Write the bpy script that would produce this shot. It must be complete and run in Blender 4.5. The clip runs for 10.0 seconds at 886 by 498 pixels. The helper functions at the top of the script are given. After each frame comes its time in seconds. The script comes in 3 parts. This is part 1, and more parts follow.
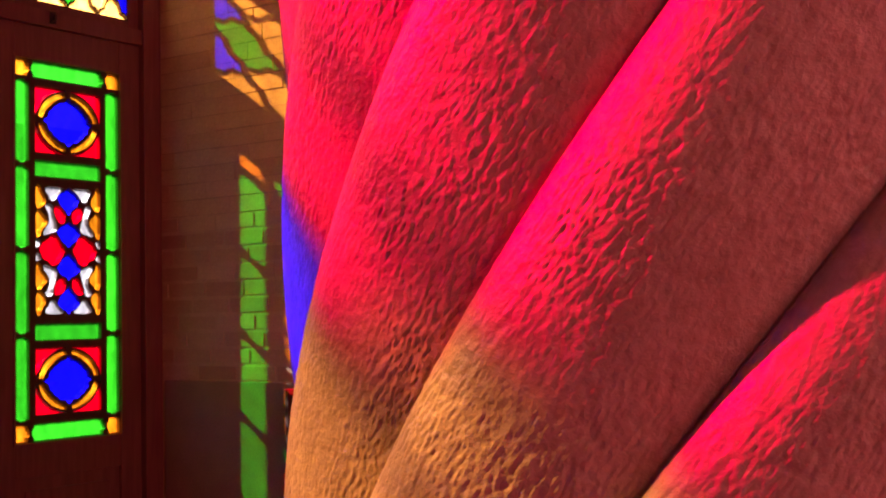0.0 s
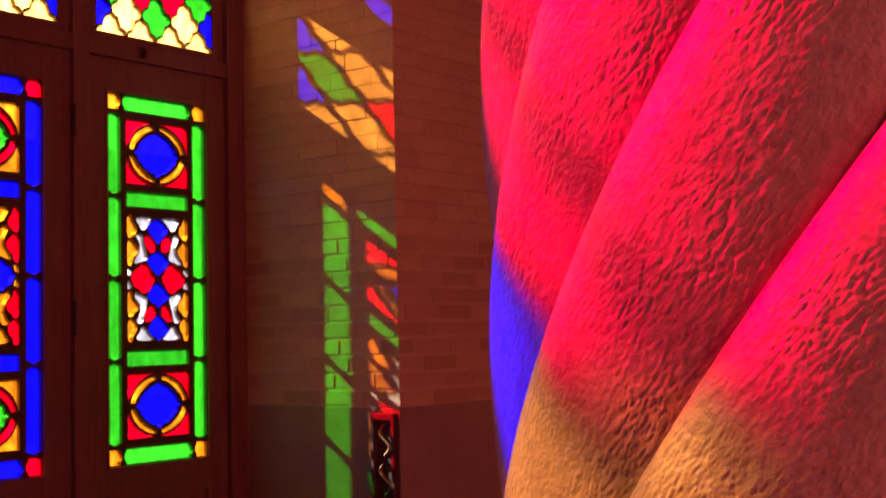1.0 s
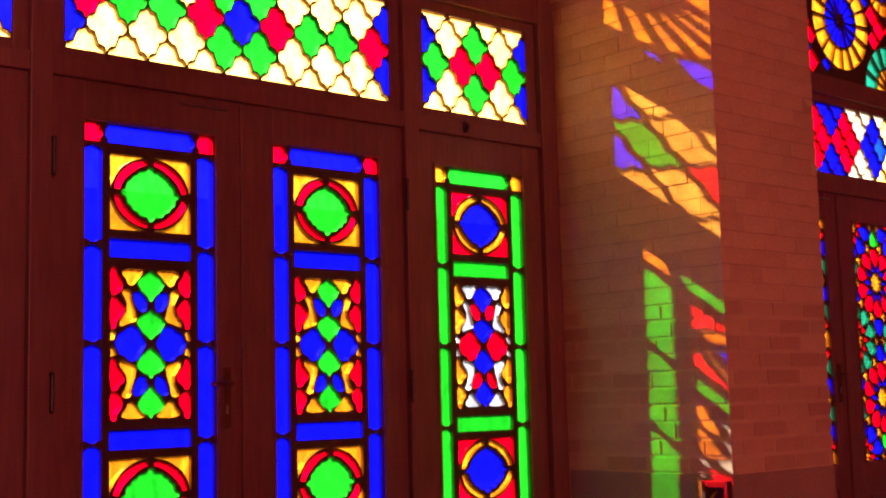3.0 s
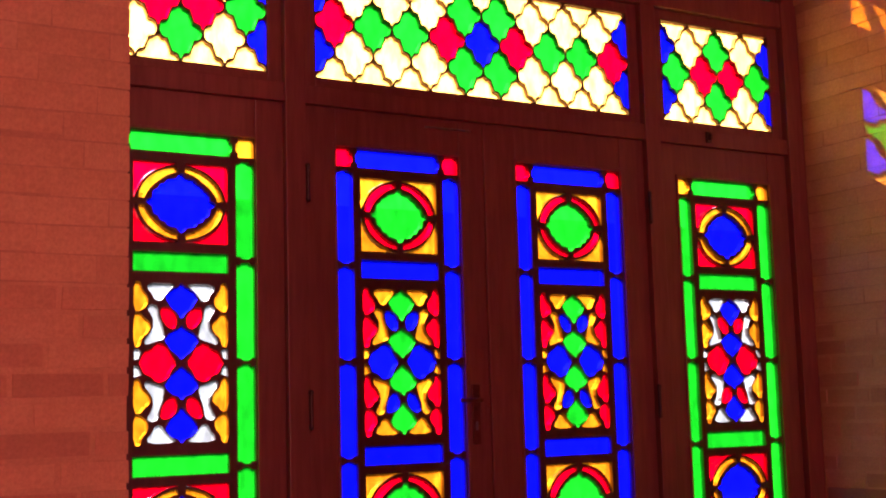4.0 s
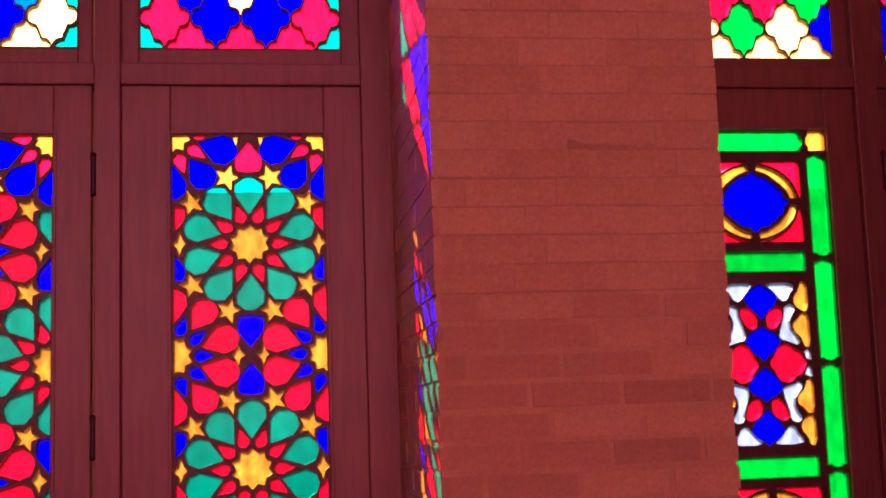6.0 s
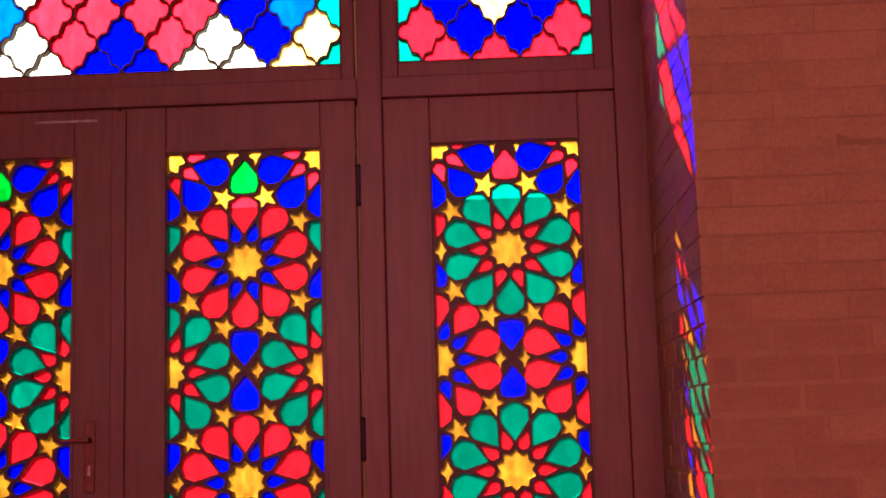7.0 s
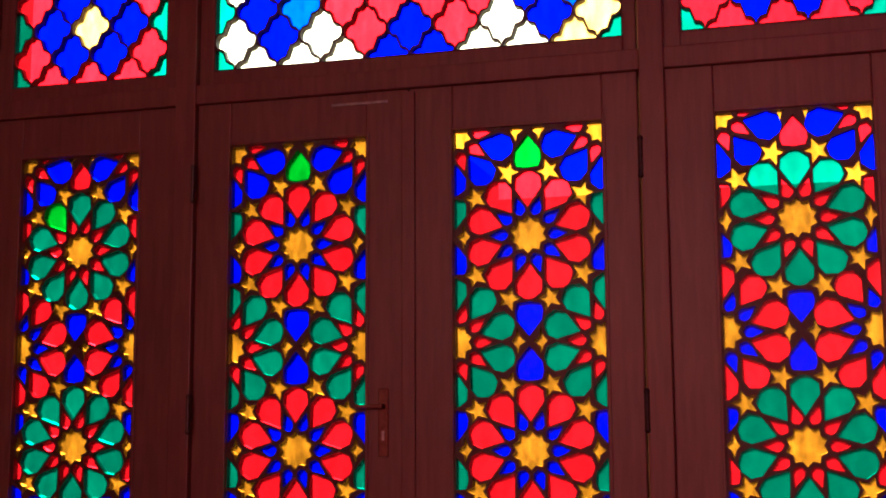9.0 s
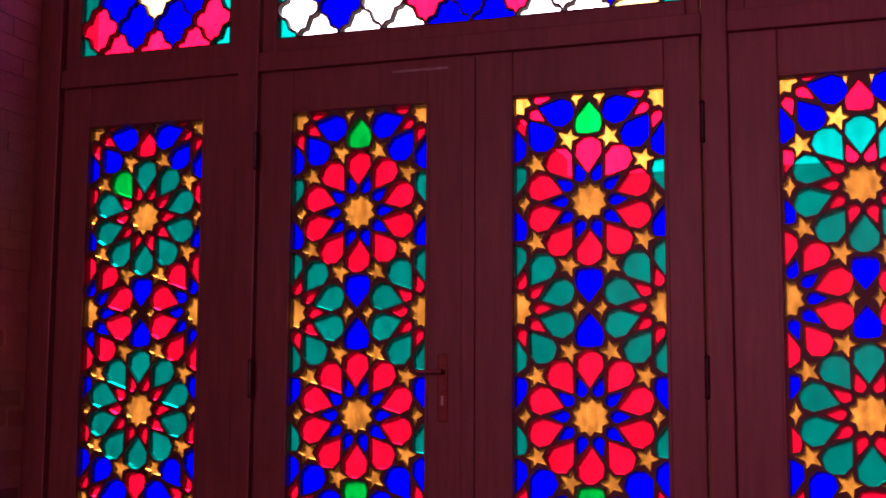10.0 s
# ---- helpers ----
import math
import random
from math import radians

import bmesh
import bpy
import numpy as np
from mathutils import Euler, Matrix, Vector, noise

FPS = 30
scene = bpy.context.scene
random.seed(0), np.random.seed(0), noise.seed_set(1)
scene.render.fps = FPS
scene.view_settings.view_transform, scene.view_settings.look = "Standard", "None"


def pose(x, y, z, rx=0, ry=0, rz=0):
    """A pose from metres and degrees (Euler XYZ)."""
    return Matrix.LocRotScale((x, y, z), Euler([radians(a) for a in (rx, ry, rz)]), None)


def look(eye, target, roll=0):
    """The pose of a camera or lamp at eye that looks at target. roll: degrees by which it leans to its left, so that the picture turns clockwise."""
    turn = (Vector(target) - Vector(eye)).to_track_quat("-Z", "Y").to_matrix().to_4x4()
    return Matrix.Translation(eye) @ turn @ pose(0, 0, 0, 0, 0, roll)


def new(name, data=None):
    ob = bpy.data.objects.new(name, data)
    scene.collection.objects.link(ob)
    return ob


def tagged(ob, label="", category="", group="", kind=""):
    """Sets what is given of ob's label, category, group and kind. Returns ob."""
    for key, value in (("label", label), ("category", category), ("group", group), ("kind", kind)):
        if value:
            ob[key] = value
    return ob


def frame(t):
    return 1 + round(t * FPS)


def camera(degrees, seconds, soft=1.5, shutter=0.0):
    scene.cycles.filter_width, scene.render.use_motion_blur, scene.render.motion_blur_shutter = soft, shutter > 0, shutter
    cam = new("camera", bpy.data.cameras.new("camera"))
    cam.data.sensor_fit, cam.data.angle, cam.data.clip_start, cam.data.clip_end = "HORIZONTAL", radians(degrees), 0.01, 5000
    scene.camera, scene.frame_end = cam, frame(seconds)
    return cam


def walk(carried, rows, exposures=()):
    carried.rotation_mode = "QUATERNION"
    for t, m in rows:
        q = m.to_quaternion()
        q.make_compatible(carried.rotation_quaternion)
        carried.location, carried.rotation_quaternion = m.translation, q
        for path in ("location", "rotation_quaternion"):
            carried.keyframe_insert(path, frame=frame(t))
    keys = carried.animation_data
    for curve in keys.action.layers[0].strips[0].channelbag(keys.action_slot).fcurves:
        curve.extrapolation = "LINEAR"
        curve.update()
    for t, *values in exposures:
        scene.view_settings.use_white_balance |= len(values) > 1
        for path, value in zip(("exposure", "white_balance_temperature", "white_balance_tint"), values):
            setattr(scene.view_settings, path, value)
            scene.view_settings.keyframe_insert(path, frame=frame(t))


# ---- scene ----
cam = camera(38.2, 10.0, soft=1.9)
# seconds, the eye and the point looked at in metres, roll in degrees
PATH = [
    (0, (-2.035, -4.141, 1.248), (-0.418, -2.968, 1.351), -1.1),
    (0.5, (-2.112, -4.124, 1.266), (-0.516, -2.925, 1.38), -1.2),
    (1, (-2.181, -4.098, 1.281), (-0.612, -2.865, 1.413), -1.3),
    (1.5, (-2.257, -4.053, 1.314), (-0.726, -2.775, 1.463), -1.5),
    (2, (-2.374, -3.981, 1.329), (-0.886, -2.657, 1.502), -1.2),
    (3.5, (-2.474, -3.855, 1.332), (-1.293, -2.26, 1.578), -1.7),
    (4, (-2.501, -3.865, 1.355), (-1.481, -2.164, 1.606), -1.6),
    (4.5, (-2.535, -3.846, 1.376), (-1.684, -2.054, 1.624), -1.5),
    (5, (-2.598, -3.794, 1.351), (-1.916, -1.933, 1.616), -1.7),
    (5.5, (-2.658, -3.772, 1.381), (-2.163, -1.852, 1.64), -1.9),
    (6, (-2.689, -3.773, 1.391), (-2.401, -1.812, 1.654), -1.9),
    (7.5, (-2.788, -3.811, 1.377), (-3.013, -1.845, 1.667), -1.4),
    (8, (-2.75, -3.805, 1.356), (-3.111, -1.861, 1.658), -1.0),
    (8.5, (-2.741, -3.812, 1.343), (-3.194, -1.887, 1.639), -0.6),
    (9, (-2.712, -3.809, 1.325), (-3.246, -1.901, 1.601), -0.3),
    (9.5, (-2.703, -3.805, 1.296), (-3.291, -1.911, 1.556), -0.0),
    (10, (-2.685, -3.8, 1.287), (-3.323, -1.92, 1.529), 0.3),
]
EXPOSURES = [
    (0.0, 3.7, 6700, 26), (1.0, 3.75, 6700, 26), (2.0, 4.05, 6600, 24), (3.5, 4.35, 6500, 14), (4.5, 4.2, 6300, 20),
    (5.5, 4.2, 5800, 28), (6.2, 4.0, 5100, 22), (7.3, 3.85, 5000, -20), (7.5, 3.8, 5000, -23), (8.5, 3.5, 5100, -19),
    (9.3, 3.3, 5200, -4), (10.0, 3.15, 4750, 34)]
walk(cam, [(t, look(eye, target, roll)) for t, eye, target, roll in PATH], EXPOSURES)

# ---- light ----
SUN_WAY = Vector((1.0, -2.58, -1.694))           # the way in which sunlight travels
SUN_FROM = -SUN_WAY.normalized()
world = bpy.data.worlds.new("sky")
scene.world = world
world.use_nodes = True
wn = world.node_tree.nodes
sky = wn.new("ShaderNodeTexSky")
sky.sky_type, sky.sun_disc = "NISHITA", False
sky.sun_elevation = math.asin(SUN_FROM.z)
sky.sun_rotation = math.atan2(SUN_FROM.x, SUN_FROM.y)
sky.air_density, sky.dust_density = 0.9, 1.6
wn["Background"].inputs["Strength"].default_value = 0.062
world.node_tree.links.new(sky.outputs[0], wn["Background"].inputs["Color"])
sun = new("sun", bpy.data.lights.new("sun", "SUN"))
sun.data.energy, sun.data.angle, sun.data.color = 5.0, radians(0.8), (1.0, 0.93, 0.82)
sun.matrix_world = look((0, 0, 20), Vector((0, 0, 20)) + SUN_WAY)

# ---- plan ----
BAY = 3.882                                       # from one window bay to the next
CENTRES = {"north": BAY, "middle": 0.0, "south": -BAY}
HALF_OPEN = 1.593                                 # half the clear width between two piers
FRONT = -0.904                                    # the piers' face towards the room
Z_TOP, Z_LOW = 2.258, 0.796                       # top and bottom of the glazed panels
S_TOP, S_LOW = 2.247, 0.905                       # the same for the star panels
Z_TR1 = 2.905                                     # top of the transom lights
Z_TR0 = {"framed": 2.488, "stars": 2.505}         # their bottom
Z_ARCH = 3.055                                    # springing of the arched light
ARCH_A, ARCH_B = 1.40, 1.22
ARCH_HIGH = 1.42                                  # rise of the arched light of large panes


# ---- materials ----
def material(name):
    m = bpy.data.materials.new(name)
    m.use_nodes = True
    return m, m.node_tree.nodes, m.node_tree.links, m.node_tree.nodes["Principled BSDF"]


def noise_tex(n, l, scale, detail=4.0, rough=0.6, coord="Object", stretch=None):
    co = n.new("ShaderNodeTexCoord")
    tex = n.new("ShaderNodeTexNoise")
    tex.inputs["Scale"].default_value, tex.inputs["Detail"].default_value = scale, detail
    tex.inputs["Roughness"].default_value = rough
    if stretch:
        mp = n.new("ShaderNodeMapping")
        mp.inputs["Scale"].default_value = stretch
        l.new(co.outputs[coord], mp.inputs[0])
        l.new(mp.outputs[0], tex.inputs["Vector"])
    else:
        l.new(co.outputs[coord], tex.inputs["Vector"])
    return tex


def ramp(n, l, source, stops):
    r = n.new("ShaderNodeValToRGB")
    while len(r.color_ramp.elements) < len(stops):
        r.color_ramp.elements.new(0.5)
    for e, (p, c) in zip(r.color_ramp.elements, stops):
        e.position, e.color = p, (*c, 1)
    l.new(source, r.inputs[0])
    return r.outputs[0]


def mixed(n, l, a, b, fac, mode="MIX"):
    m = n.new("ShaderNodeMix")
    m.data_type, m.blend_type = "RGBA", mode
    for sock, v in ((m.inputs[0], fac), (m.inputs[6], a), (m.inputs[7], b)):
        if hasattr(v, "is_output"):
            l.new(v, sock)
        elif isinstance(v, tuple):
            sock.default_value = (*v, 1)
        else:
            sock.default_value = v
    return m.outputs[2]


def bump(n, l, height, strength, distance, after=None):
    b = n.new("ShaderNodeBump")
    b.inputs["Strength"].default_value, b.inputs["Distance"].default_value = strength, distance
    l.new(height, b.inputs["Height"])
    if after is not None:
        l.new(after, b.inputs["Normal"])
    return b.outputs[0]


def glass(name, tint, streak=0.22, cloud=0.085):
    """Coloured sheet glass: clear, tinted twice (front and back face), with faint waves and a shine."""
    m, n, l, p = material(name)
    n.remove(p)
    clear, shine, mix = n.new("ShaderNodeBsdfTransparent"), n.new("ShaderNodeBsdfGlossy"), n.new("ShaderNodeMixShader")
    milk, body = n.new("ShaderNodeBsdfTranslucent"), n.new("ShaderNodeMixShader")
    body.inputs[0].default_value = cloud
    tex = noise_tex(n, l, 30.0, 5.0, 0.65, "Object", (1.0, 1.0, 0.4))
    info = n.new("ShaderNodeObjectInfo")
    root = tuple(math.sqrt(c) for c in tint)
    low = tuple(c * (1 - streak) for c in root)
    col = mixed(n, l, low, root, ramp(n, l, tex.outputs[0], [(0.35, (0, 0, 0)), (0.65, (1, 1, 1))]))
    vary = ramp(n, l, info.outputs["Random"], [(0.0, (0.86,) * 3), (1.0, (1, 1, 1))])
    tone = mixed(n, l, col, vary, 1.0, "MULTIPLY")
    l.new(tone, clear.inputs[0]), l.new(tone, milk.inputs[0])
    l.new(clear.outputs[0], body.inputs[1]), l.new(milk.outputs[0], body.inputs[2])
    fine = noise_tex(n, l, 40.0, 2.0)
    l.new(bump(n, l, fine.outputs[0], 0.25, 0.002), shine.inputs["Normal"])
    shine.inputs["Roughness"].default_value = 0.2
    mix.inputs[0].default_value = 0.005
    l.new(body.outputs[0], mix.inputs[1]), l.new(shine.outputs[0], mix.inputs[2])
    l.new(mix.outputs[0], n["Material Output"].inputs[0])
    return m


GLASS = {
    "red": glass("red_glass", (0.95, 0.0006, 0.010)),
    "rose": glass("rose_red_glass", (0.66, 0.0003, 0.044)),
    "blue": glass("blue_glass", (0.002, 0.003, 0.92)),
    "sky": glass("light_blue_glass", (0.004, 0.045, 0.75)),
    "green": glass("green_glass", (0.0006, 0.29, 0.008), 0.3, 0.12),
    "teal": glass("teal_glass", (0.003, 0.17, 0.09)),
    "amber": glass("amber_glass", (0.66, 0.205, 0.006), 0.45, 0.11),
    "honey": glass("dark_honey_glass", (0.28, 0.125, 0.03), 0.25),
    "straw": glass("pale_amber_glass", (0.95, 0.48, 0.09), 0.35, 0.32),
    "cream": glass("cream_glass", (0.92, 0.74, 0.46), 0.2),
    "white": glass("clear_glass", (0.42, 0.46, 0.54), 0.35),
}


def dim_sheet(name, colour):
    """Thin sheet that lets some light through, made up to dim a bright gap."""
    m, n, l, p = material(name)
    p.inputs["Base Color"].default_value, p.inputs["Roughness"].default_value = (*colour, 1), 0.9
    back, mix = n.new("ShaderNodeBsdfTranslucent"), n.new("ShaderNodeMixShader")
    speckle = noise_tex(n, l, 300.0, 2.0)
    l.new(ramp(n, l, speckle.outputs[0], [(0.3, tuple(c * 0.6 for c in colour)), (0.7, colour)]), back.inputs[0])
    mix.inputs[0].default_value = 0.5
    l.new(p.outputs[0], mix.inputs[1]), l.new(back.outputs[0], mix.inputs[2])
    l.new(mix.outputs[0], n["Material Output"].inputs[0])
    return m


DIM_SHEET = dim_sheet("tan_dim_sheet", (0.24, 0.12, 0.07))


def wood(name, dark, light, rough=0.42):
    m, n, l, p = material(name)
    grain = noise_tex(n, l, 9.0, 6.0, 0.65, "Object", (6.0, 6.0, 0.5))
    big = noise_tex(n, l, 1.6, 3.0)
    col = ramp(n, l, grain.outputs[0], [(0.3, dark), (0.7, light)])
    l.new(mixed(n, l, col, ramp(n, l, big.outputs[0], [(0.3, (0.72, 0.7, 0.7)), (0.7, (1, 1, 1))]), 0.8, "MULTIPLY"), p.inputs["Base Color"])
    p.inputs["Roughness"].default_value = rough
    l.new(bump(n, l, grain.outputs[0], 0.25, 0.002), p.inputs["Normal"])
    return m


WOOD = wood("oiled_brown_wood", (0.158, 0.062, 0.048), (0.240, 0.100, 0.074))
TRACERY = wood("dark_tracery_wood", (0.05, 0.019, 0.012), (0.09, 0.034, 0.02), 0.5)


def masonry(name, tones, relief=0.35):
    m, n, l, p = material(name)
    info = n.new("ShaderNodeObjectInfo")
    isl = n.new("ShaderNodeNewGeometry")
    add = n.new("ShaderNodeMath")
    add.operation = "ADD"
    l.new(info.outputs["Random"], add.inputs[0]), l.new(isl.outputs["Random Per Island"], add.inputs[1])
    frac = n.new("ShaderNodeMath")
    frac.operation = "FRACT"
    l.new(add.outputs[0], frac.inputs[0])
    base = ramp(n, l, frac.outputs[0], [(i / (len(tones) - 1), c) for i, c in enumerate(tones)])
    grit, stain = noise_tex(n, l, 120.0, 5.0, 0.7, "Object"), noise_tex(n, l, 7.0, 4.0, 0.6)
    col = mixed(n, l, base, ramp(n, l, grit.outputs[0], [(0.3, (0.7, 0.68, 0.66)), (0.7, (1.1, 1.1, 1.1))]), 0.7, "MULTIPLY")
    col = mixed(n, l, col, ramp(n, l, stain.outputs[0], [(0.3, (0.75, 0.73, 0.7)), (0.7, (1.08, 1.08, 1.08))]), 0.6, "MULTIPLY")
    l.new(col, p.inputs["Base Color"])
    p.inputs["Roughness"].default_value = 0.88
    l.new(bump(n, l, stain.outputs[0], relief, 0.006, bump(n, l, grit.outputs[0], relief, 0.002)), p.inputs["Normal"])
    return m


BRICK = masonry("sand_brown_brick", [(0.52, 0.375, 0.185), (0.54, 0.395, 0.195), (0.57, 0.425, 0.215), (0.55, 0.405, 0.205), (0.585, 0.44, 0.225), (0.50, 0.36, 0.18)])
WORN = masonry("dark_worn_brick", [(0.42, 0.285, 0.15), (0.47, 0.33, 0.17), (0.52, 0.375, 0.19), (0.49, 0.35, 0.18)])
MORTAR = masonry("lime_mortar", [(0.53, 0.395, 0.20), (0.57, 0.43, 0.225)], 0.5)
JOINT = masonry("dark_dry_joint", [(0.40, 0.29, 0.15), (0.45, 0.33, 0.17)], 0.4)
DADO = masonry("dark_dado_stone", [(0.28, 0.20, 0.125), (0.33, 0.24, 0.15)], 0.2)
PLASTER = masonry("warm_plaster", [(0.55, 0.40, 0.32), (0.60, 0.44, 0.35)], 0.15)
CARPET = masonry("red_carpet", [(0.26, 0.035, 0.03), (0.32, 0.05, 0.04)], 0.5)
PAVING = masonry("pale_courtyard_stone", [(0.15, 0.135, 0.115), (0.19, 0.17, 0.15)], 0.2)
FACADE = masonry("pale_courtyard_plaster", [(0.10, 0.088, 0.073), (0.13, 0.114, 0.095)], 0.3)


def carved_stone():
    """Pitted limestone with a slight polish."""
    m, n, l, p = material("tooled_limestone")
    pits = noise_tex(n, l, 85.0, 4.0, 0.65)
    big = noise_tex(n, l, 4.0, 4.0)
    col = ramp(n, l, big.outputs[0], [(0.3, (0.36, 0.285, 0.215)), (0.7, (0.46, 0.375, 0.29))])
    col = mixed(n, l, col, ramp(n, l, pits.outputs[0], [(0.32, (0.72, 0.68, 0.64)), (0.6, (1, 1, 1))]), 0.8, "MULTIPLY")
    l.new(col, p.inputs["Base Color"])
    p.inputs["Roughness"].default_value = 0.5
    grain = noise_tex(n, l, 420.0, 3.0, 0.6)
    nb = bump(n, l, grain.outputs[0], 0.35, 0.001)
    l.new(bump(n, l, pits.outputs[0], 0.6, 0.003, nb), p.inputs["Normal"])
    return m


STONE = carved_stone()


def metal(name, colour, rough):
    m, n, l, p = material(name)
    spots = noise_tex(n, l, 60.0, 4.0)
    l.new(ramp(n, l, spots.outputs[0], [(0.3, tuple(c * 0.6 for c in colour)), (0.7, colour)]), p.inputs["Base Color"])
    p.inputs["Metallic"].default_value, p.inputs["Roughness"].default_value = 0.9, rough
    return m


IRON = metal("dark_iron", (0.10, 0.085, 0.08), 0.45)
GILT = metal("dull_gilding", (0.55, 0.32, 0.10), 0.4)
BRONZE = metal("dull_bronze", (0.20, 0.085, 0.06), 0.5)
STEEL = metal("worn_steel", (0.42, 0.40, 0.38), 0.35)


# ---- mesh helpers ----
from mathutils.geometry import delaunay_2d_cdt

def part(name, bm, mat, parent=None, label=""):
    me = bpy.data.meshes.new(name)
    bm.to_mesh(me)
    bm.free()
    me.materials.append(mat)
    ob = new(name, me)
    ob.parent = parent
    if label:
        tagged(ob, label)
    return ob


def box(bm, x0, x1, y0, y1, z0, z1, bevel=0.0):
    vs = [bm.verts.new(c) for c in ((x0, y0, z0), (x1, y0, z0), (x1, y1, z0), (x0, y1, z0), (x0, y0, z1), (x1, y0, z1), (x1, y1, z1), (x0, y1, z1))]
    fs = [bm.faces.new([vs[i] for i in q]) for q in ((3, 2, 1, 0), (4, 5, 6, 7), (0, 1, 5, 4), (1, 2, 6, 5), (2, 3, 7, 6), (3, 0, 4, 7))]
    if bevel:
        es = list({e for f in fs for e in f.edges})
        bmesh.ops.bevel(bm, geom=es, offset=bevel, segments=2, affect="EDGES", profile=0.6)
    return vs


def boxes(name, rows, mat, parent=None, label="", bevel=0.004):
    bm = bmesh.new()
    for r in rows:
        one = bmesh.new()
        box(one, *r, bevel)
        me = bpy.data.meshes.new("tmp")
        one.to_mesh(me)
        one.free()
        bm.from_mesh(me)
        bpy.data.meshes.remove(me)
    return part(name, bm, mat, parent, label)


def prism(bm, outline, y0, y1, holes=()):
    """A flat plate in the x-z plane with holes, from y0 to y1."""
    loops = [list(outline), *[list(h) for h in holes]]
    flat = [p for lp in loops for p in lp]
    edges, base = [], 0
    for lp in loops:
        edges += [(base + i, base + (i + 1) % len(lp)) for i in range(len(lp))]
        base += len(lp)
    pts, _, tris, _, _, _ = delaunay_2d_cdt([Vector(p) for p in flat], edges, [], 0, 1e-6)
    bounds = [(min(x for x, z in h), max(x for x, z in h), min(z for x, z in h), max(z for x, z in h)) for h in loops]
    a, b = [bm.verts.new((p.x, y0, p.y)) for p in pts], [bm.verts.new((p.x, y1, p.y)) for p in pts]
    for t in tris:
        c = (sum(pts[i].x for i in t) / 3, sum(pts[i].y for i in t) / 3)
        if not inside(c, loops[0]):
            continue
        if any(q[0] < c[0] < q[1] and q[2] < c[1] < q[3] and inside(c, h) for h, q in zip(loops[1:], bounds[1:])):
            continue
        bm.faces.new([a[i] for i in t])
        bm.faces.new([b[i] for i in reversed(t)])
    for k, lp in enumerate(loops):
        f = [bm.verts.new((x, y0, z)) for x, z in lp]
        g = [bm.verts.new((x, y1, z)) for x, z in lp]
        turn = area(lp) > 0
        for i in range(len(lp)):
            j = (i + 1) % len(lp)
            q = (f[i], g[i], g[j], f[j])
            bm.faces.new(q if (k > 0) == turn else q[::-1])


def area(p):
    return 0.5 * sum(p[i][0] * p[(i + 1) % len(p)][1] - p[(i + 1) % len(p)][0] * p[i][1] for i in range(len(p)))


def clip(p, x0, x1, z0, z1):
    """An outline cut off at a rectangle."""
    for axis, sign, lim in ((0, 1, x0), (0, -1, x1), (1, 1, z0), (1, -1, z1)):
        out = []
        for i, q in enumerate(p):
            r = p[(i + 1) % len(p)]
            dq, dr = sign * (q[axis] - lim), sign * (r[axis] - lim)
            if dq >= 0:
                out.append(q)
            if dq * dr < 0:
                s = dq / (dq - dr)
                out.append((q[0] + s * (r[0] - q[0]), q[1] + s * (r[1] - q[1])))
        p = out
        if len(p) < 3:
            return []
    clean = [q for i, q in enumerate(p) if math.dist(q, p[i - 1]) > 1e-4]
    return clean if len(clean) > 2 and abs(area(clean)) > 4e-5 else []


def turned(p, cx, cz, angle, scale=1.0):
    c, s = math.cos(angle) * scale, math.sin(angle) * scale
    return [(cx + x * c - z * s, cz + x * s + z * c) for x, z in p]


def smooth(p, times=1):
    """Rounds an outline's corners."""
    for _ in range(times):
        q = []
        for i, a in enumerate(p):
            b = p[(i + 1) % len(p)]
            q += [(a[0] * 0.75 + b[0] * 0.25, a[1] * 0.75 + b[1] * 0.25), (a[0] * 0.25 + b[0] * 0.75, a[1] * 0.25 + b[1] * 0.75)]
        p = q
    return p


def grown(p, d):
    """An outline moved outwards by about d."""
    cx, cz = sum(x for x, z in p) / len(p), sum(z for x, z in p) / len(p)
    return [(x + d * (x - cx) / (math.hypot(x - cx, z - cz) + 1e-6), z + d * (z - cz) / (math.hypot(x - cx, z - cz) + 1e-6)) for x, z in p]


def inside(q, p):
    hit = False
    for i, (ax, az) in enumerate(p):
        bx, bz = p[i - 1]
        if (az > q[1]) != (bz > q[1]) and q[0] < (bx - ax) * (q[1] - az) / (bz - az) + ax:
            hit = not hit
    return hit


def crosses(p, q):
    for i, a in enumerate(p):
        b = p[i - 1]
        for j, c in enumerate(q):
            d = q[j - 1]
            d1 = (b[0] - a[0]) * (c[1] - a[1]) - (b[1] - a[1]) * (c[0] - a[0])
            d2 = (b[0] - a[0]) * (d[1] - a[1]) - (b[1] - a[1]) * (d[0] - a[0])
            d3 = (d[0] - c[0]) * (a[1] - c[1]) - (d[1] - c[1]) * (a[0] - c[0])
            d4 = (d[0] - c[0]) * (b[1] - c[1]) - (d[1] - c[1]) * (b[0] - c[0])
            if d1 * d2 <= 0 and d3 * d4 <= 0:
                return True
    return inside(p[0], q) or inside(q[0], p)


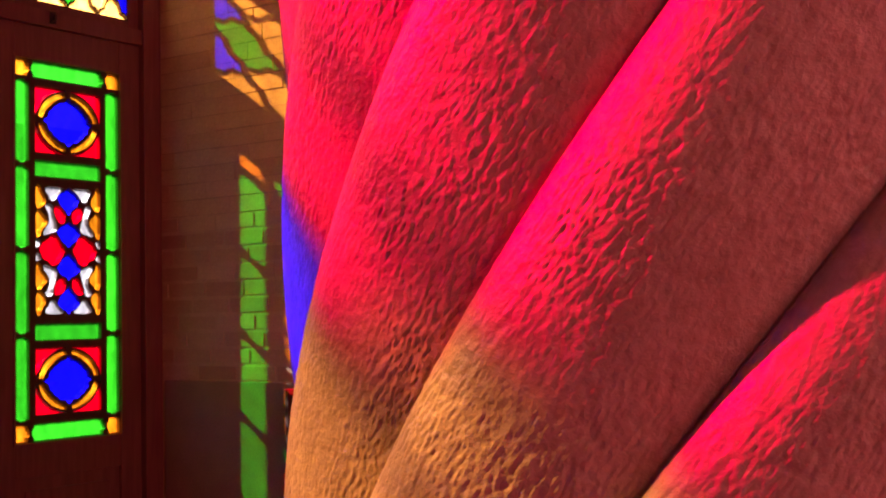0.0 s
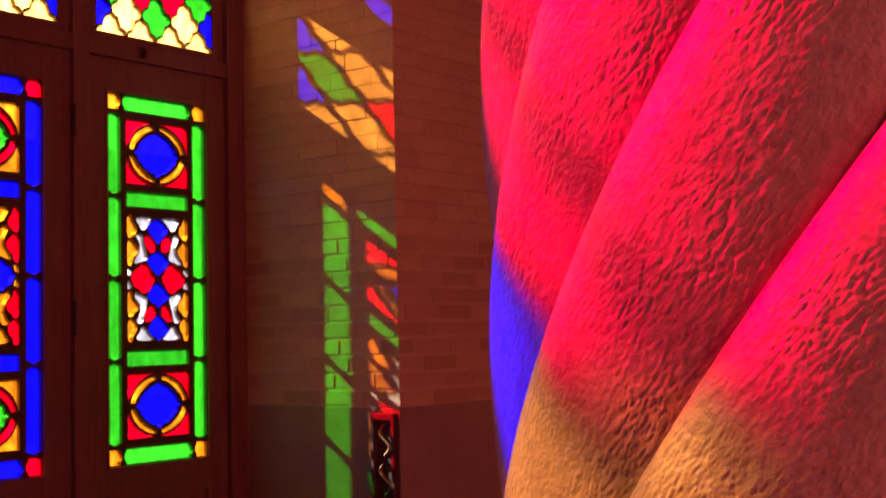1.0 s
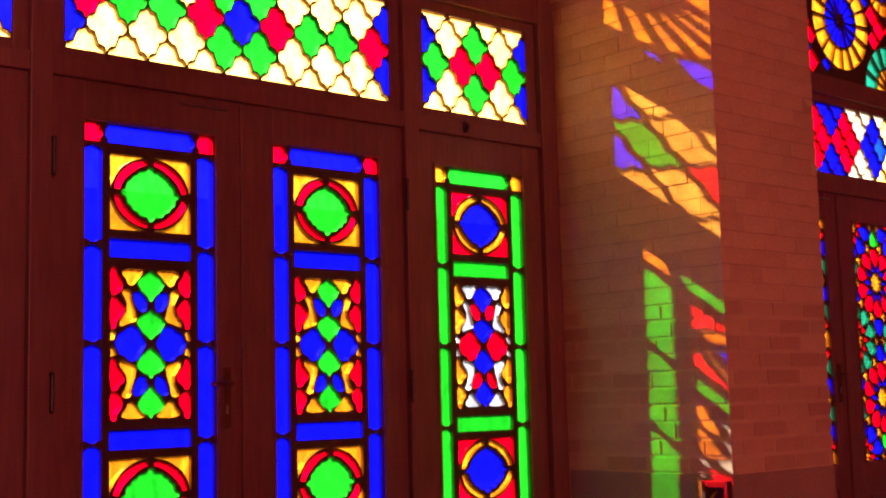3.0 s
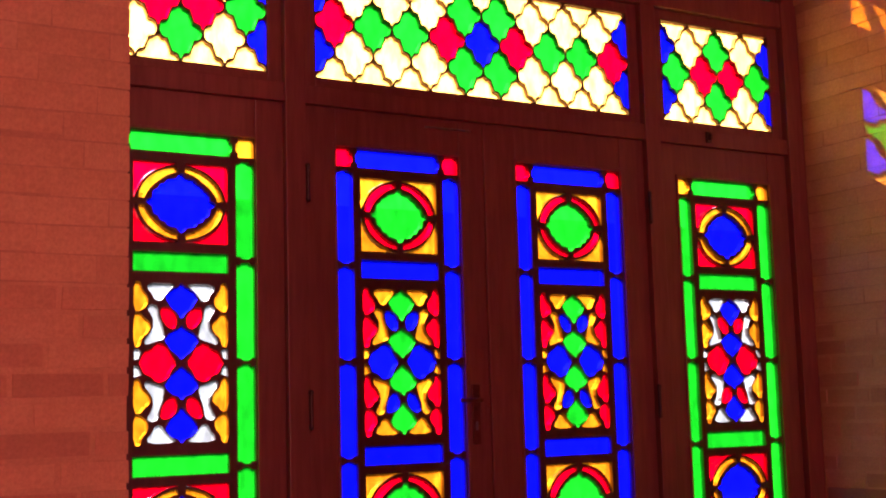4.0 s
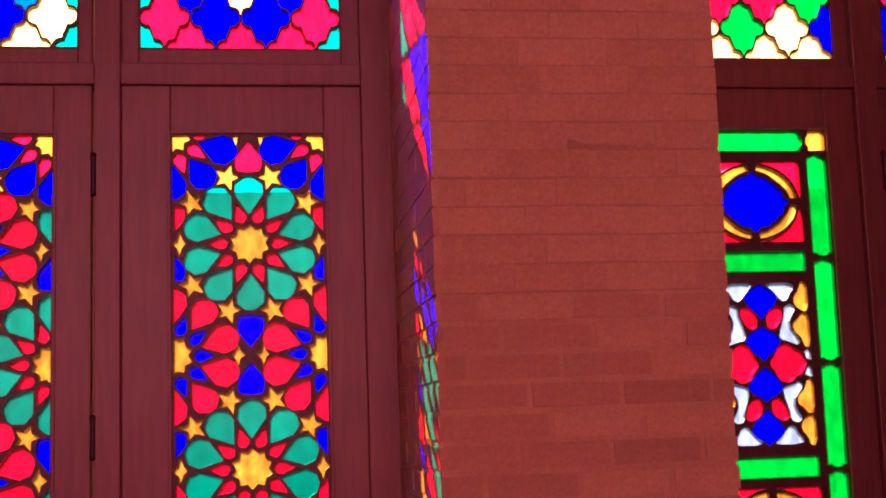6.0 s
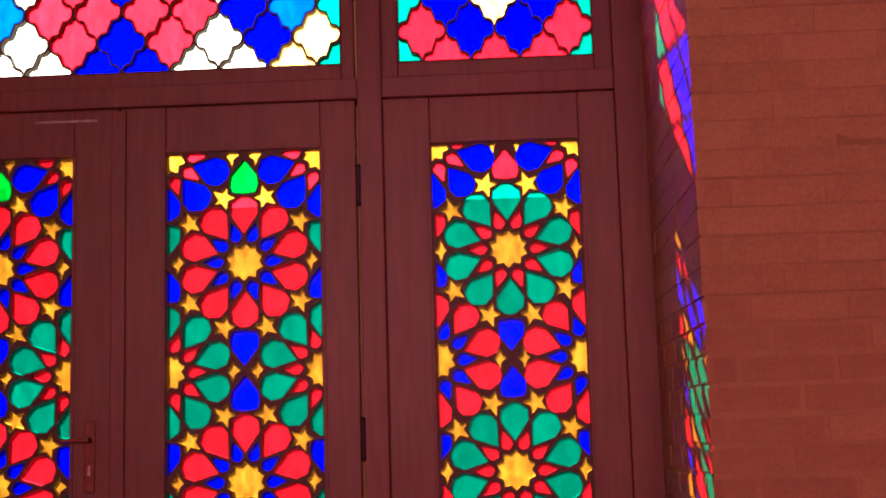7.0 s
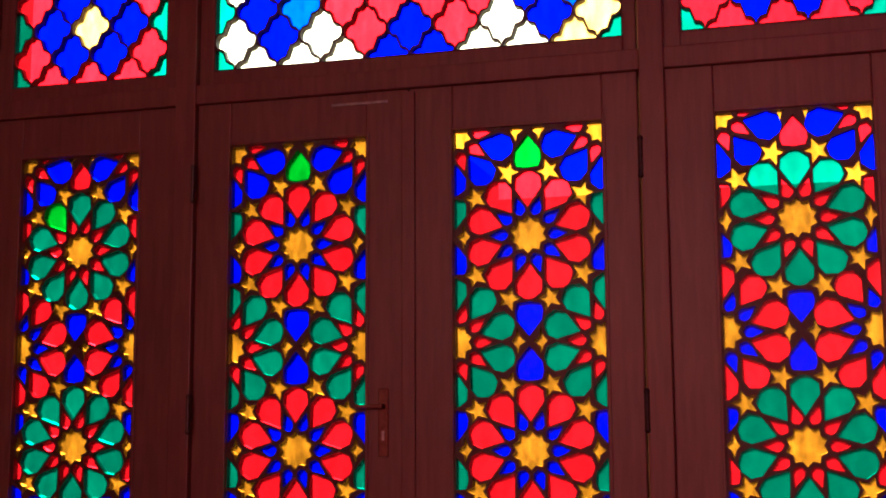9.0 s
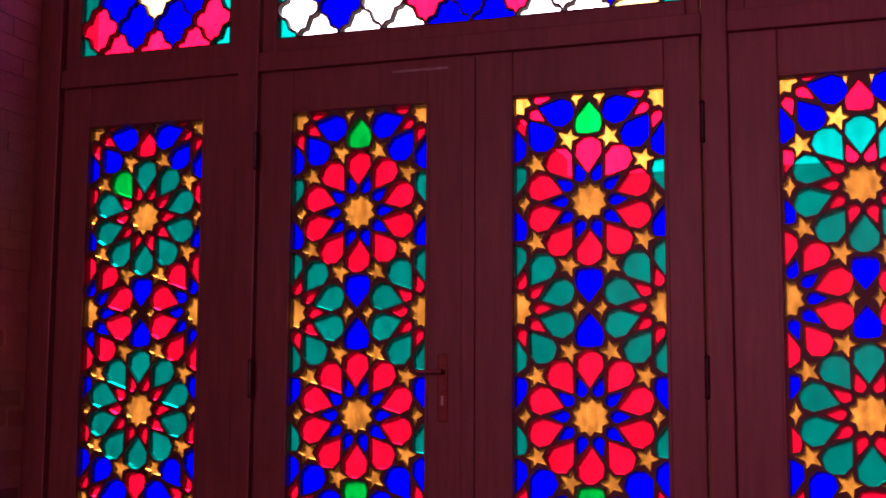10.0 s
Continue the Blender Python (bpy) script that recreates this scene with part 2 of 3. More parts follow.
def apart(panes):
    """Makes panes that would touch smaller, or leaves them out, so that wood remains between all of them."""
    kept = []
    for colour, p in panes:
        for attempt in range(12):
            g = grown(p, 0.0014)
            x0, x1, z0, z1 = min(x for x, z in g), max(x for x, z in g), min(z for x, z in g), max(z for x, z in g)
            near = [k for k in kept if k[2] < x1 and k[3] > x0 and k[4] < z1 and k[5] > z0]
            if not any(crosses(g, k[1]) for k in near):
                kept.append((colour, p, min(x for x, z in p), max(x for x, z in p), min(z for x, z in p), max(z for x, z in p)))
                break
            cx, cz = sum(x for x, z in p) / len(p), sum(z for x, z in p) / len(p)
            p = [(cx + (x - cx) * 0.95, cz + (z - cz) * 0.95) for x, z in p]
    return [(k[0], k[1]) for k in kept]


def glaze(thing, outline, panes, cx, y=0.0, deep=0.013):
    """Fills an opening with a tracery board and its panes; outlines are measured from the bay's axis."""
    panes = [(c, p if area(p) > 0 else p[::-1]) for c, p in panes if len(p) > 2]
    panes = apart(panes)
    bm = bmesh.new()
    prism(bm, [(cx + x, z) for x, z in outline], y - deep - 0.005, y + deep, [[(cx + x, z) for x, z in p] for c, p in panes])
    board = part("tracery", bm, TRACERY, thing, "thin dark wooden tracery between the panes")
    for colour, p in panes:
        bm = bmesh.new()
        g = grown(p, 0.0015)
        prism(bm, [(cx + x, z) for x, z in g], y - 0.0025, y + 0.0025)
        part("pane", bm, GLASS[colour], board)


def rect(x0, x1, z0, z1):
    return [(x0, z0), (x1, z0), (x1, z1), (x0, z1)]


# ---- glass patterns ----
def foil(cx, cz, w, h):
    """A four-lobed leaf shape, round at the sides and pointed above and below, of half width w and half height h."""
    q = [(1.0, 0.0), (0.975, 0.12), (0.89, 0.215), (0.77, 0.265), (0.655, 0.275), (0.585, 0.305), (0.56, 0.39)]
    q = q + [(0.5, 0.5)] + [(1 - x, 1 - z) for x, z in q[::-1]]
    out = q[:-1] + [(-x, z) for x, z in q[::-1]][:-1] + [(-x, -z) for x, z in q][:-1] + [(x, -z) for x, z in q[::-1]][:-1]
    return [(cx + x * w, cz + z * h) for x, z in out]


def foil_light(x0, x1, z0, z1, rows, count):
    """Staggered four-lobed panes; rows of colour letters from the bottom up."""
    names = {"A": "straw", "B": "blue", "G": "green", "R": "red", "W": "cream", "T": "teal", "S": "sky"}
    p, h = (x1 - x0) / count, (z1 - z0) / 4
    panes = []
    for r, row in enumerate(rows):
        n = len(row)
        for i, c in enumerate(row):
            x = x0 + (i + 0.5) * p if n == count else x0 + i * p
            piece = clip(foil(x, z0 + r * h, p / 2 * 0.935, h * 0.94), x0 + 0.004, x1 - 0.004, z0 + 0.004, z1 - 0.004)
            if piece:
                panes.append((names[c], piece))
    return rect(x0, x1, z0, z1), panes


def roundel(cx, cz, s, corner, ring, heart):
    """A square light with a lobed heart in a ring."""
    panes = []
    h = s / 2 - 0.004
    q = [(1.0, 0.0), (0.94, 0.08), (0.83, 0.13), (0.81, 0.28), (0.77, 0.40), (0.66, 0.45), (0.60, 0.60)]
    q = q + [(z, x) for x, z in q[-2::-1]]
    lobes = q[:-1] + [(-x, z) for x, z in q[::-1]][:-1] + [(-x, -z) for x, z in q][:-1] + [(x, -z) for x, z in q[::-1]][:-1]
    lobes = [(cx + x * s * 0.372, cz + z * s * 0.372) for x, z in lobes]
    panes.append((heart, lobes))
    for k in range(4):
        a0, a1 = math.pi / 2 * k + 0.10, math.pi / 2 * (k + 1) - 0.10
        arc = [a0 + (a1 - a0) * i / 12 for i in range(13)]
        outer = [(cx + s * 0.452 * math.cos(a), cz + s * 0.452 * math.sin(a)) for a in arc]
        inner = [(cx + s * (0.372 + 0.016 * math.cos(4 * a)) * math.cos(a), cz + s * (0.372 + 0.016 * math.cos(4 * a)) * math.sin(a)) for a in arc]
        panes.append((ring, outer + inner[::-1]))
        sx, sz = (1, -1, -1, 1)[k], (1, 1, -1, -1)[k]
        arc2 = [math.pi / 2 * k + 0.09 + (math.pi / 2 - 0.18) * i / 12 for i in range(13)]
        edge = [(cx + min(max(s * 0.482 * math.cos(a), -h + 0.003), h - 0.003), cz + min(max(s * 0.482 * math.sin(a), -h + 0.003), h - 0.003)) for a in arc2]
        last, first = edge[-1], edge[0]
        if k % 2 == 0:
            panes.append((corner, edge + [(last[0], cz + sz * h), (cx + sx * h, cz + sz * h), (cx + sx * h, first[1])]))
        else:
            panes.append((corner, edge + [(cx + sx * h, last[1]), (cx + sx * h, cz + sz * h), (first[0], cz + sz * h)]))
    return panes


def flower(cx, cz, w, h, gem, cross, petal, scroll, side):
    """The tall light: four gems on the axis, two lobed leaves, petals, scrolls and scalloped sides."""
    def place(p, mx, mz):
        return grown([(cx + mx * u * w / 2, cz + mz * v * h / 2) for u, v in p], 0.0062)
    panes = []
    half_top = [(0.05, 0.90), (0.19, 0.875), (0.31, 0.79), (0.24, 0.735), (0.20, 0.69), (0.07, 0.63)]
    half_low = [(0.05, 0.385), (0.20, 0.36), (0.33, 0.27), (0.24, 0.21), (0.20, 0.165), (0.07, 0.11)]
    gem_top = smooth([(0, 0.955)] + half_top + [(0, 0.55)] + [(-u, v) for u, v in half_top[::-1]])
    gem_low = smooth([(0, 0.44)] + half_low + [(0, 0.06)] + [(-u, v) for u, v in half_low[::-1]])
    leaf = smooth([(0.09, 0.0), (0.24, 0.11), (0.28, 0.19), (0.42, 0.235), (0.54, 0.23), (0.62, 0.16), (0.77, 0.135), (0.82, 0.06), (0.88, 0.0), (0.82, -0.06), (0.77, -0.135), (0.62, -0.16), (0.54, -0.23), (0.42, -0.235), (0.28, -0.19), (0.24, -0.11)])
    tulip = smooth([(0.12, 0.42), (0.26, 0.41), (0.40, 0.53), (0.45, 0.68), (0.24, 0.67), (0.10, 0.56)])
    scrollp = smooth([(0.49, 0.66), (0.62, 0.69), (0.71, 0.64), (0.62, 0.56), (0.57, 0.46), (0.64, 0.38), (0.74, 0.31), (0.74, 0.23), (0.56, 0.275), (0.37, 0.31), (0.41, 0.41), (0.49, 0.53)])
    top = smooth([(0.10, 0.965), (0.72, 0.965), (0.70, 0.88), (0.60, 0.84), (0.56, 0.76), (0.43, 0.75), (0.35, 0.83), (0.24, 0.89), (0.15, 0.92)])
    corner = smooth([(0.96, 0.96), (0.84, 0.96), (0.82, 0.86), (0.73, 0.80), (0.72, 0.72), (0.84, 0.645), (0.96, 0.645)])
    edge = smooth([(0.96, 0.58), (0.83, 0.58), (0.78, 0.52), (0.69, 0.48), (0.67, 0.43), (0.73, 0.37), (0.81, 0.33), (0.83, 0.26), (0.87, 0.21), (0.96, 0.21)])
    bit = [(0.96, 0.155), (0.96, 0.055), (0.90, 0.07), (0.86, 0.13)]
    for mz in (1, -1):
        panes.append((gem, place(gem_top, 1, mz)))
        panes.append((gem, place(gem_low, 1, mz)))
        for mx in (1, -1):
            for c, p in ((petal, tulip), (scroll, scrollp), (scroll, top), (side, corner), (side, edge), (scroll, bit)):
                panes.append((c, place(p, mx, mz)))
    for mx in (1, -1):
        panes.append((cross, place(leaf, mx, 1)))
    return panes


def bar(x0, x1, z0, z1, upright=False):
    """A long pane with square shoulders and a small rounded tab at each end."""
    if upright:
        m, e, k = (x0 + x1) / 2, (x1 - x0) * 0.27, 0.008
        low = [(x0, z0 + k), (m - e, z0 + k), (m - e * 0.9, z0 + k * 0.4), (m - e * 0.45, z0), (m + e * 0.45, z0), (m + e * 0.9, z0 + k * 0.4), (m + e, z0 + k), (x1, z0 + k)]
        return low + [(x, z0 + z1 - z) for x, z in low[::-1]]
    return [(p[1], p[0]) for p in bar(z0, z1, x0, x1, True)][::-1]


def framed_light(x0, x1, c):
    """The bordered panel of the middle bay; c names its colours."""
    mid, half = (Z_TOP + Z_LOW) / 2, (Z_TOP - Z_LOW) / 2
    b = 0.066
    ix0, ix1 = x0 + 0.090, x1 - 0.090
    panes = []
    for s in (1, -1):
        zo, zi = mid + s * (half - 0.004), mid + s * (half - 0.066)
        za, zb = min(zo, zi), max(zo, zi)
        panes.append((c["corner"], clip(bar(x0 - 0.02, x0 + 0.066, za, zb), x0 + 0.004, x1, za, zb)))
        panes.append((c["corner"], clip(bar(x1 - 0.066, x1 + 0.02, za, zb), x0, x1 - 0.004, za, zb)))
        panes.append((c["strip"], bar(x0 + 0.078, x1 - 0.078, za, zb)))
        panes.append((c["strip"], rect(ix0 + 0.004, ix1 - 0.004, *sorted((mid + s * 0.284, mid + s * 0.346)))))
        for xa, xb in ((x0 + 0.004, x0 + b), (x1 - b, x1 - 0.004)):
            for g0, g1 in ((0.005, 0.321), (0.331, half - 0.080)):
                panes.append((c["strip"], bar(xa, xb, *sorted((mid + s * g0, mid + s * g1)), True)))
    w = ix1 - ix0 - 0.008
    for s in (1, -1):
        sq = roundel(0, 0, 1.0, c["spandrel"], c["ring"], c["heart"])
        panes += [(k, [((x0 + x1) / 2 + x * w, mid + s * 0.503 + z * 0.256) for x, z in p]) for k, p in sq]
    panes += flower((x0 + x1) / 2, mid, w, 0.512, c["gem"], c["cross"], c["petal"], c["scroll"], c["side"])
    return rect(x0, x1, Z_LOW, Z_TOP), panes


PETAL = [(0.084, 0.0), (0.145, -0.0425), (0.178, -0.0395), (0.197, -0.014), (0.199, 0.0), (0.197, 0.014), (0.178, 0.0395), (0.145, 0.0425)]
DART = [(0.061, 0.0), (0.071, 0.0155), (0.085, 0.0175), (0.124, 0.0), (0.085, -0.0175), (0.071, -0.0155)]
SHIELD = [(0.212, 0.036), (0.234, 0.0430), (0.262, 0.0400), (0.312, 0.0), (0.262, -0.0400), (0.234, -0.0430), (0.212, -0.036), (0.207, 0.0)]
KITE = [(0.011, 0.0), (0.030, 0.0135), (0.035, 0.041), (0.0445, 0.0125), (0.056, 0.0), (0.0445, -0.0125), (0.035, -0.041), (0.030, -0.0135)]


def star(points, r0, r1, turn=0.0):
    return [((r0 if i % 2 == 0 else r1) * math.cos(math.pi * i / points + turn), (r0 if i % 2 == 0 else r1) * math.sin(math.pi * i / points + turn)) for i in range(2 * points)]


def star_light(x0, x1, c, odd, up=0.0):
    """Ten-pointed stars in rings of petals; the rings' centres alternate between axis and edges."""
    mx, mid, w = (x0 + x1) / 2, (S_TOP + S_LOW) / 2 + 0.006 + up, x1 - x0
    step, rnd = 0.3265, random.Random(odd)
    box4 = (x0 + 0.004, x1 - 0.004, S_LOW + 0.004, S_TOP - 0.004)
    panes, centres, ranked = [], [], []
    for j in (-3, -1, 1, 3):
        centres.append((mx, mid + j * step, "a"))
    for j in (-2, 0, 2):
        centres += [(mx - w / 2, mid + j * step, "b"), (mx + w / 2, mid + j * step, "b")]

    def put(colour, p, rank=2):
        q = clip(p, *box4)
        if q:
            ranked.append((rank, len(ranked), colour, q))
    for cx, cz, kind in centres:
        edge = kind == "b" and abs(cz - mid) > 0.5
        if abs(cz - mid) > 0.7:
            continue
        put("amber", turned(star(10, 0.0600, 0.0465), cx, cz, math.pi / 10))
        for i in range(10):
            a = math.pi / 10 + i * math.pi / 5
            pet = c["ring"] if kind == "a" else ("blue" if edge else c["edge"])
            if kind == "a" and rnd.random() < 0.022:
                pet = "red" if pet == "red" else "green"
            put(pet, turned(PETAL, cx, cz, a), 1)
            put(c["dart"] if kind == "a" else ("red" if edge else c["edge_dart"]), turned(DART, cx, cz, a + math.pi / 10), 4)
            t = a + math.pi / 10
            if kind == "a" and abs(math.sin(t)) > 0.1:
                # five points, one of them between two petals
                put("amber", turned(star(5, 0.0415, 0.0180), cx + 0.206 * math.cos(t), cz + 0.206 * math.sin(t), t + math.pi), 3)
            elif kind == "a":
                put("amber", turned(KITE, cx + 0.238 * math.cos(t), cz, 0.0 if math.cos(t) < 0 else math.pi), 3)
        for s in (1, -1):
            outer = kind == "a" and abs(cz + s * 0.3 - mid) > 0.45
            put(c["top"] if outer else (c["edge"] if edge else "blue"), turned(SHIELD, cx, cz, s * math.pi / 2))
    for turn in (0.0, math.pi):
        for t in (-2, 0, 2):
            put("amber", turned(KITE, mx, mid + t * step, turn))
    return rect(x0, x1, S_LOW, S_TOP), [(c4, q) for _, _, c4, q in sorted(ranked, key=lambda r: r[:2])]


def arch_outline(a, b, n=40):
    return [(a * math.cos(math.pi * i / n), Z_ARCH + b * math.sin(math.pi * i / n)) for i in range(n + 1)]


def wedge(cx, cz, r0, r1, a0, a1):
    return [(cx + r1 * math.cos(a), cz + r1 * math.sin(a)) for a in (a0, (a0 + a1) / 2, a1)] + [(cx + r0 * math.cos(a), cz + r0 * math.sin(a)) for a in (a1, a0)]


def arch_light(a, b, fans, rim, field):
    """The arched light: fans and rings in a field of diamonds, with a rim of short panes."""
    panes = []
    # the lower corners: a teal sliver, two blue panes and part of an amber ring
    for m in (1, -1):
        panes.append(("teal", [(m * x, z) for x, z in ((1.500, 3.060), (1.425, 3.060), (1.452, 3.082), (1.478, 3.076))]))
        panes.append(("blue", [(m * x, z) for x, z in ((1.392, 3.092), (1.350, 3.112), (1.302, 3.062), (1.355, 3.060))]))
        panes.append(("blue", [(m * x, z) for x, z in ((1.318, 3.128), (1.262, 3.168), (1.215, 3.150), (1.215, 3.075), (1.275, 3.066))]))
        for i in range(6):
            t0, t1 = radians(262 - 13.2 * i), radians(262 - 13.2 * i + 10.0)
            ring = wedge(1.452, 3.415, 0.175, 0.300, t0, t1)
            panes.append(("amber", [(m * x, max(z, 3.062)) for x, z in ring]))
    for fx, r, up, full, outer, core in fans:
        fz = Z_ARCH + 0.006 + up
        a0, a1, n = (0, 2 * math.pi, 16) if full else (0, math.pi, 8)
        for i in range(n):
            s0, s1 = a0 + (a1 - a0) * i / n + 0.03, a0 + (a1 - a0) * (i + 1) / n - 0.03
            for colour, q0, q1 in ((outer, 0.56, 0.97), (core, 0.14, 0.53)):
                panes.append((colour, [(x, max(z, Z_ARCH + 0.006)) for x, z in wedge(fx, fz, r * q0, r * q1, s0, s1)]))
    n = 34
    for i in range(1, n - 1):
        t0, t1 = math.pi * i / n + 0.010, math.pi * (i + 1) / n - 0.010
        q = [((a - 0.012) * math.cos(t), Z_ARCH + 0.006 + (b - 0.012) * math.sin(t)) for t in (t0, t1)] + [((a - 0.12) * math.cos(t), Z_ARCH + 0.006 + (b - 0.12) * math.sin(t)) for t in (t1, t0)]
        panes.append((rim[i % len(rim)], q))
    step = 0.150
    for r in range(0, 17):
        for i in range(-11, 12):
            x, z = (i + 0.5 * (r % 2)) * step, Z_ARCH + 0.085 + r * step / 2
            if (x / (a - 0.155)) ** 2 + ((z - Z_ARCH) / (b - 0.155)) ** 2 > 1 or abs(abs(x) - 0.69) < 0.06:
                continue
            d = step / 2 - 0.003
            panes.append((field[(i + 2 * r) % len(field)], [(x + d, z), (x, z + d), (x - d, z), (x, z - d)]))
    return panes


def sector_light(a, b):
    """The arched light of large panes: a blue and red rim, amber below red beside it, and a ring in the middle."""
    def cell(s0, s1, t0, t1):
        ts = [radians(t0 + (t1 - t0) * i / 4) for i in range(5)]
        return [(a * s1 * math.cos(t), Z_ARCH + 0.004 + b * s1 * math.sin(t)) for t in ts] + [(a * s0 * math.cos(t), Z_ARCH + 0.004 + b * s0 * math.sin(t)) for t in ts[::-1]]
    panes = []
    steps = [0.6, 27.7, 34.5, 50, 69, 90]
    ring = [0.848, 0.806, 0.768, 0.768, 0.768]
    for i in range(5):
        t0, t1 = steps[i] + 0.3, steps[i + 1] - 0.3
        for flip in (False, True):
            for s0, s1, colours in ((ring[i], 0.985, ("blue", "rose", "rose", "rose", "rose")), (0.50, ring[i] - 0.012, ("honey", "honey", "honey", "rose", "rose")), (0.22, 0.49, ("blue", "amber", "amber", "rose", "blue"))):
                p = cell(s0, s1, t0, t1)
                panes.append((colours[i], [(-x, z) for x, z in p] if flip else p))
    return panes


FANS = [(0.69, 0.29, 0.0, False, "teal", "amber"), (-0.69, 0.29, 0.0, False, "teal", "amber"), (0.17, 0.30, 0.36, True, "amber", "blue"), (-0.46, 0.24, 0.70, True, "amber", "blue"), (0.68, 0.20, 0.66, True, "amber", "blue")]
BLUE_SET = {"corner": "red", "strip": "blue", "spandrel": "amber", "ring": "red", "heart": "green", "gem": "green", "cross": "blue", "petal": "blue", "scroll": "amber", "side": "red"}
GREEN_SET = {"corner": "amber", "strip": "green", "spandrel": "red", "ring": "amber", "heart": "blue", "gem": "blue", "cross": "red", "petal": "red", "scroll": "white", "side": "amber"}
RED_STARS = {"ring": "red", "dart": "blue", "edge": "teal", "edge_dart": "red", "top": "green"}
TEAL_STARS = {"ring": "teal", "dart": "red", "edge": "red", "edge_dart": "blue", "top": "red"}

# ---- the wall: piers, arches, dado ----
PIERS = {"pier_north_end": 1.5 * BAY, "pier_north": 0.5 * BAY, "pier_south": -0.5 * BAY, "pier_south_end": -1.5 * BAY}
PIER_HALF = BAY / 2 - HALF_OPEN
piers = {}
for nm, px in PIERS.items():
    x0, x1 = px - PIER_HALF + 0.0035, px + PIER_HALF - 0.0035
    piers[nm] = tagged(boxes(nm, [(x0, x1, FRONT + 0.0045, 0.30, 0.0, 1.672)], MORTAR, bevel=0.0), "brick pier with pale lime joints between two windows", "wall", kind="structure")
    boxes("upper_core", [(x0, x1, FRONT + 0.0016, 0.30, 1.672, Z_ARCH)], JOINT, piers[nm], "tight dark joints of the upper courses", 0.0)
    boxes("dado", [(px - PIER_HALF - 0.002, px + PIER_HALF + 0.002, FRONT - 0.002, -0.07, 0.0, 1.0)], DADO, piers[nm], "dark smooth stone dado")
for nm, cx in CENTRES.items():
    bm = bmesh.new()
    arc = [(cx + x, z) for x, z in arch_outline(HALF_OPEN, 1.55)]
    # one half after the other, so that the plate needs no bridge over the opening
    prism(bm, arc + [(cx - HALF_OPEN, Z_ARCH), (cx - BAY / 2, Z_ARCH), (cx - BAY / 2, 5.2), (cx + BAY / 2, 5.2), (cx + BAY / 2, Z_ARCH)], FRONT, 0.30)
    tagged(part("wall_arch_" + nm, bm, BRICK), "brick wall above the arched window", "wall", kind="structure")


def shell():
    for nm, r, mat, lab in (
        ("floor", (-14, 12, -12, 0.3, -0.2, 0.0), CARPET, "red carpeted floor of the hall"),
        ("ceiling", (-14, 12, -12, 0.3, 5.2, 5.4), PLASTER, "plastered ceiling of the hall"),
        ("wall_north", (12, 12.2, -12, 0.3, 0.0, 5.2), PLASTER, "plain plastered end wall"),
        ("wall_south", (-14.2, -14, -12, 0.3, 0.0, 5.2), PLASTER, "plain plastered end wall"),
        ("wall_beyond_north", (2 * BAY - 1.5, 12, FRONT, 0.3, 0.0, 5.2), BRICK, "plain brick wall beyond the windows"),
        ("wall_beyond_south", (-14, -2 * BAY + 1.5, FRONT, 0.3, 0.0, 5.2), BRICK, "plain brick wall beyond the windows"),
    ):
        tagged(boxes(nm, [r], mat, bevel=0.0), lab, nm.split("_")[0], kind="structure")


shell()
# unseen back wall of the hall, with two high openings invented for fill light
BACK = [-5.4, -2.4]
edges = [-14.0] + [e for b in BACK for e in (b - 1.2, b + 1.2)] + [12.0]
tagged(boxes("wall_back", [(edges[i], edges[i + 1], -12.2, -12, 0.0, 5.2) for i in range(0, len(edges), 2)] + [(b - 1.2, b + 1.2, -12.2, -12, 0.0, 1.0) for b in BACK] + [(b - 1.2, b + 1.2, -12.2, -12, 4.2, 5.2) for b in BACK], PLASTER, bevel=0.0), "plain plastered back wall with openings added for fill light", "wall", kind="structure")
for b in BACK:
    # added red fill lamp that brightens the piers and wood
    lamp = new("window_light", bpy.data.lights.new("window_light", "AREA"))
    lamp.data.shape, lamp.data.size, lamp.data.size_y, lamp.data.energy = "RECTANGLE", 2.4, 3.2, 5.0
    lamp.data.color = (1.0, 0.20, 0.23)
    lamp.data.spread = radians(90)               # narrowed, so less of the fill reaches the north pier
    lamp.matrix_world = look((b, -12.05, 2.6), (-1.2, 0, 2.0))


# made-up glazing that warms the sky light entering by these openings
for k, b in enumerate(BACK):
    back = tagged(new("window_%d" % (21 + k)), "tall made-up back opening with red, amber and cream panes tinting the fill light", "window", kind="structure")
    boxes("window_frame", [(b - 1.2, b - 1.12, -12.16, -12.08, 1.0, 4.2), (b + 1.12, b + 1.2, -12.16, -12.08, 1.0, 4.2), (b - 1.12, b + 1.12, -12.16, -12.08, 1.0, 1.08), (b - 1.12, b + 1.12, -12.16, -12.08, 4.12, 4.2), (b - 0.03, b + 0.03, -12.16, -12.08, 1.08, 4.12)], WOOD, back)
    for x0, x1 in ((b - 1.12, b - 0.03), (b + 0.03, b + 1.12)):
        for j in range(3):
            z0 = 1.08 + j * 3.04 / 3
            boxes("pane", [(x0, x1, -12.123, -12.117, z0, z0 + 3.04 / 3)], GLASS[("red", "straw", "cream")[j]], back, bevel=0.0)


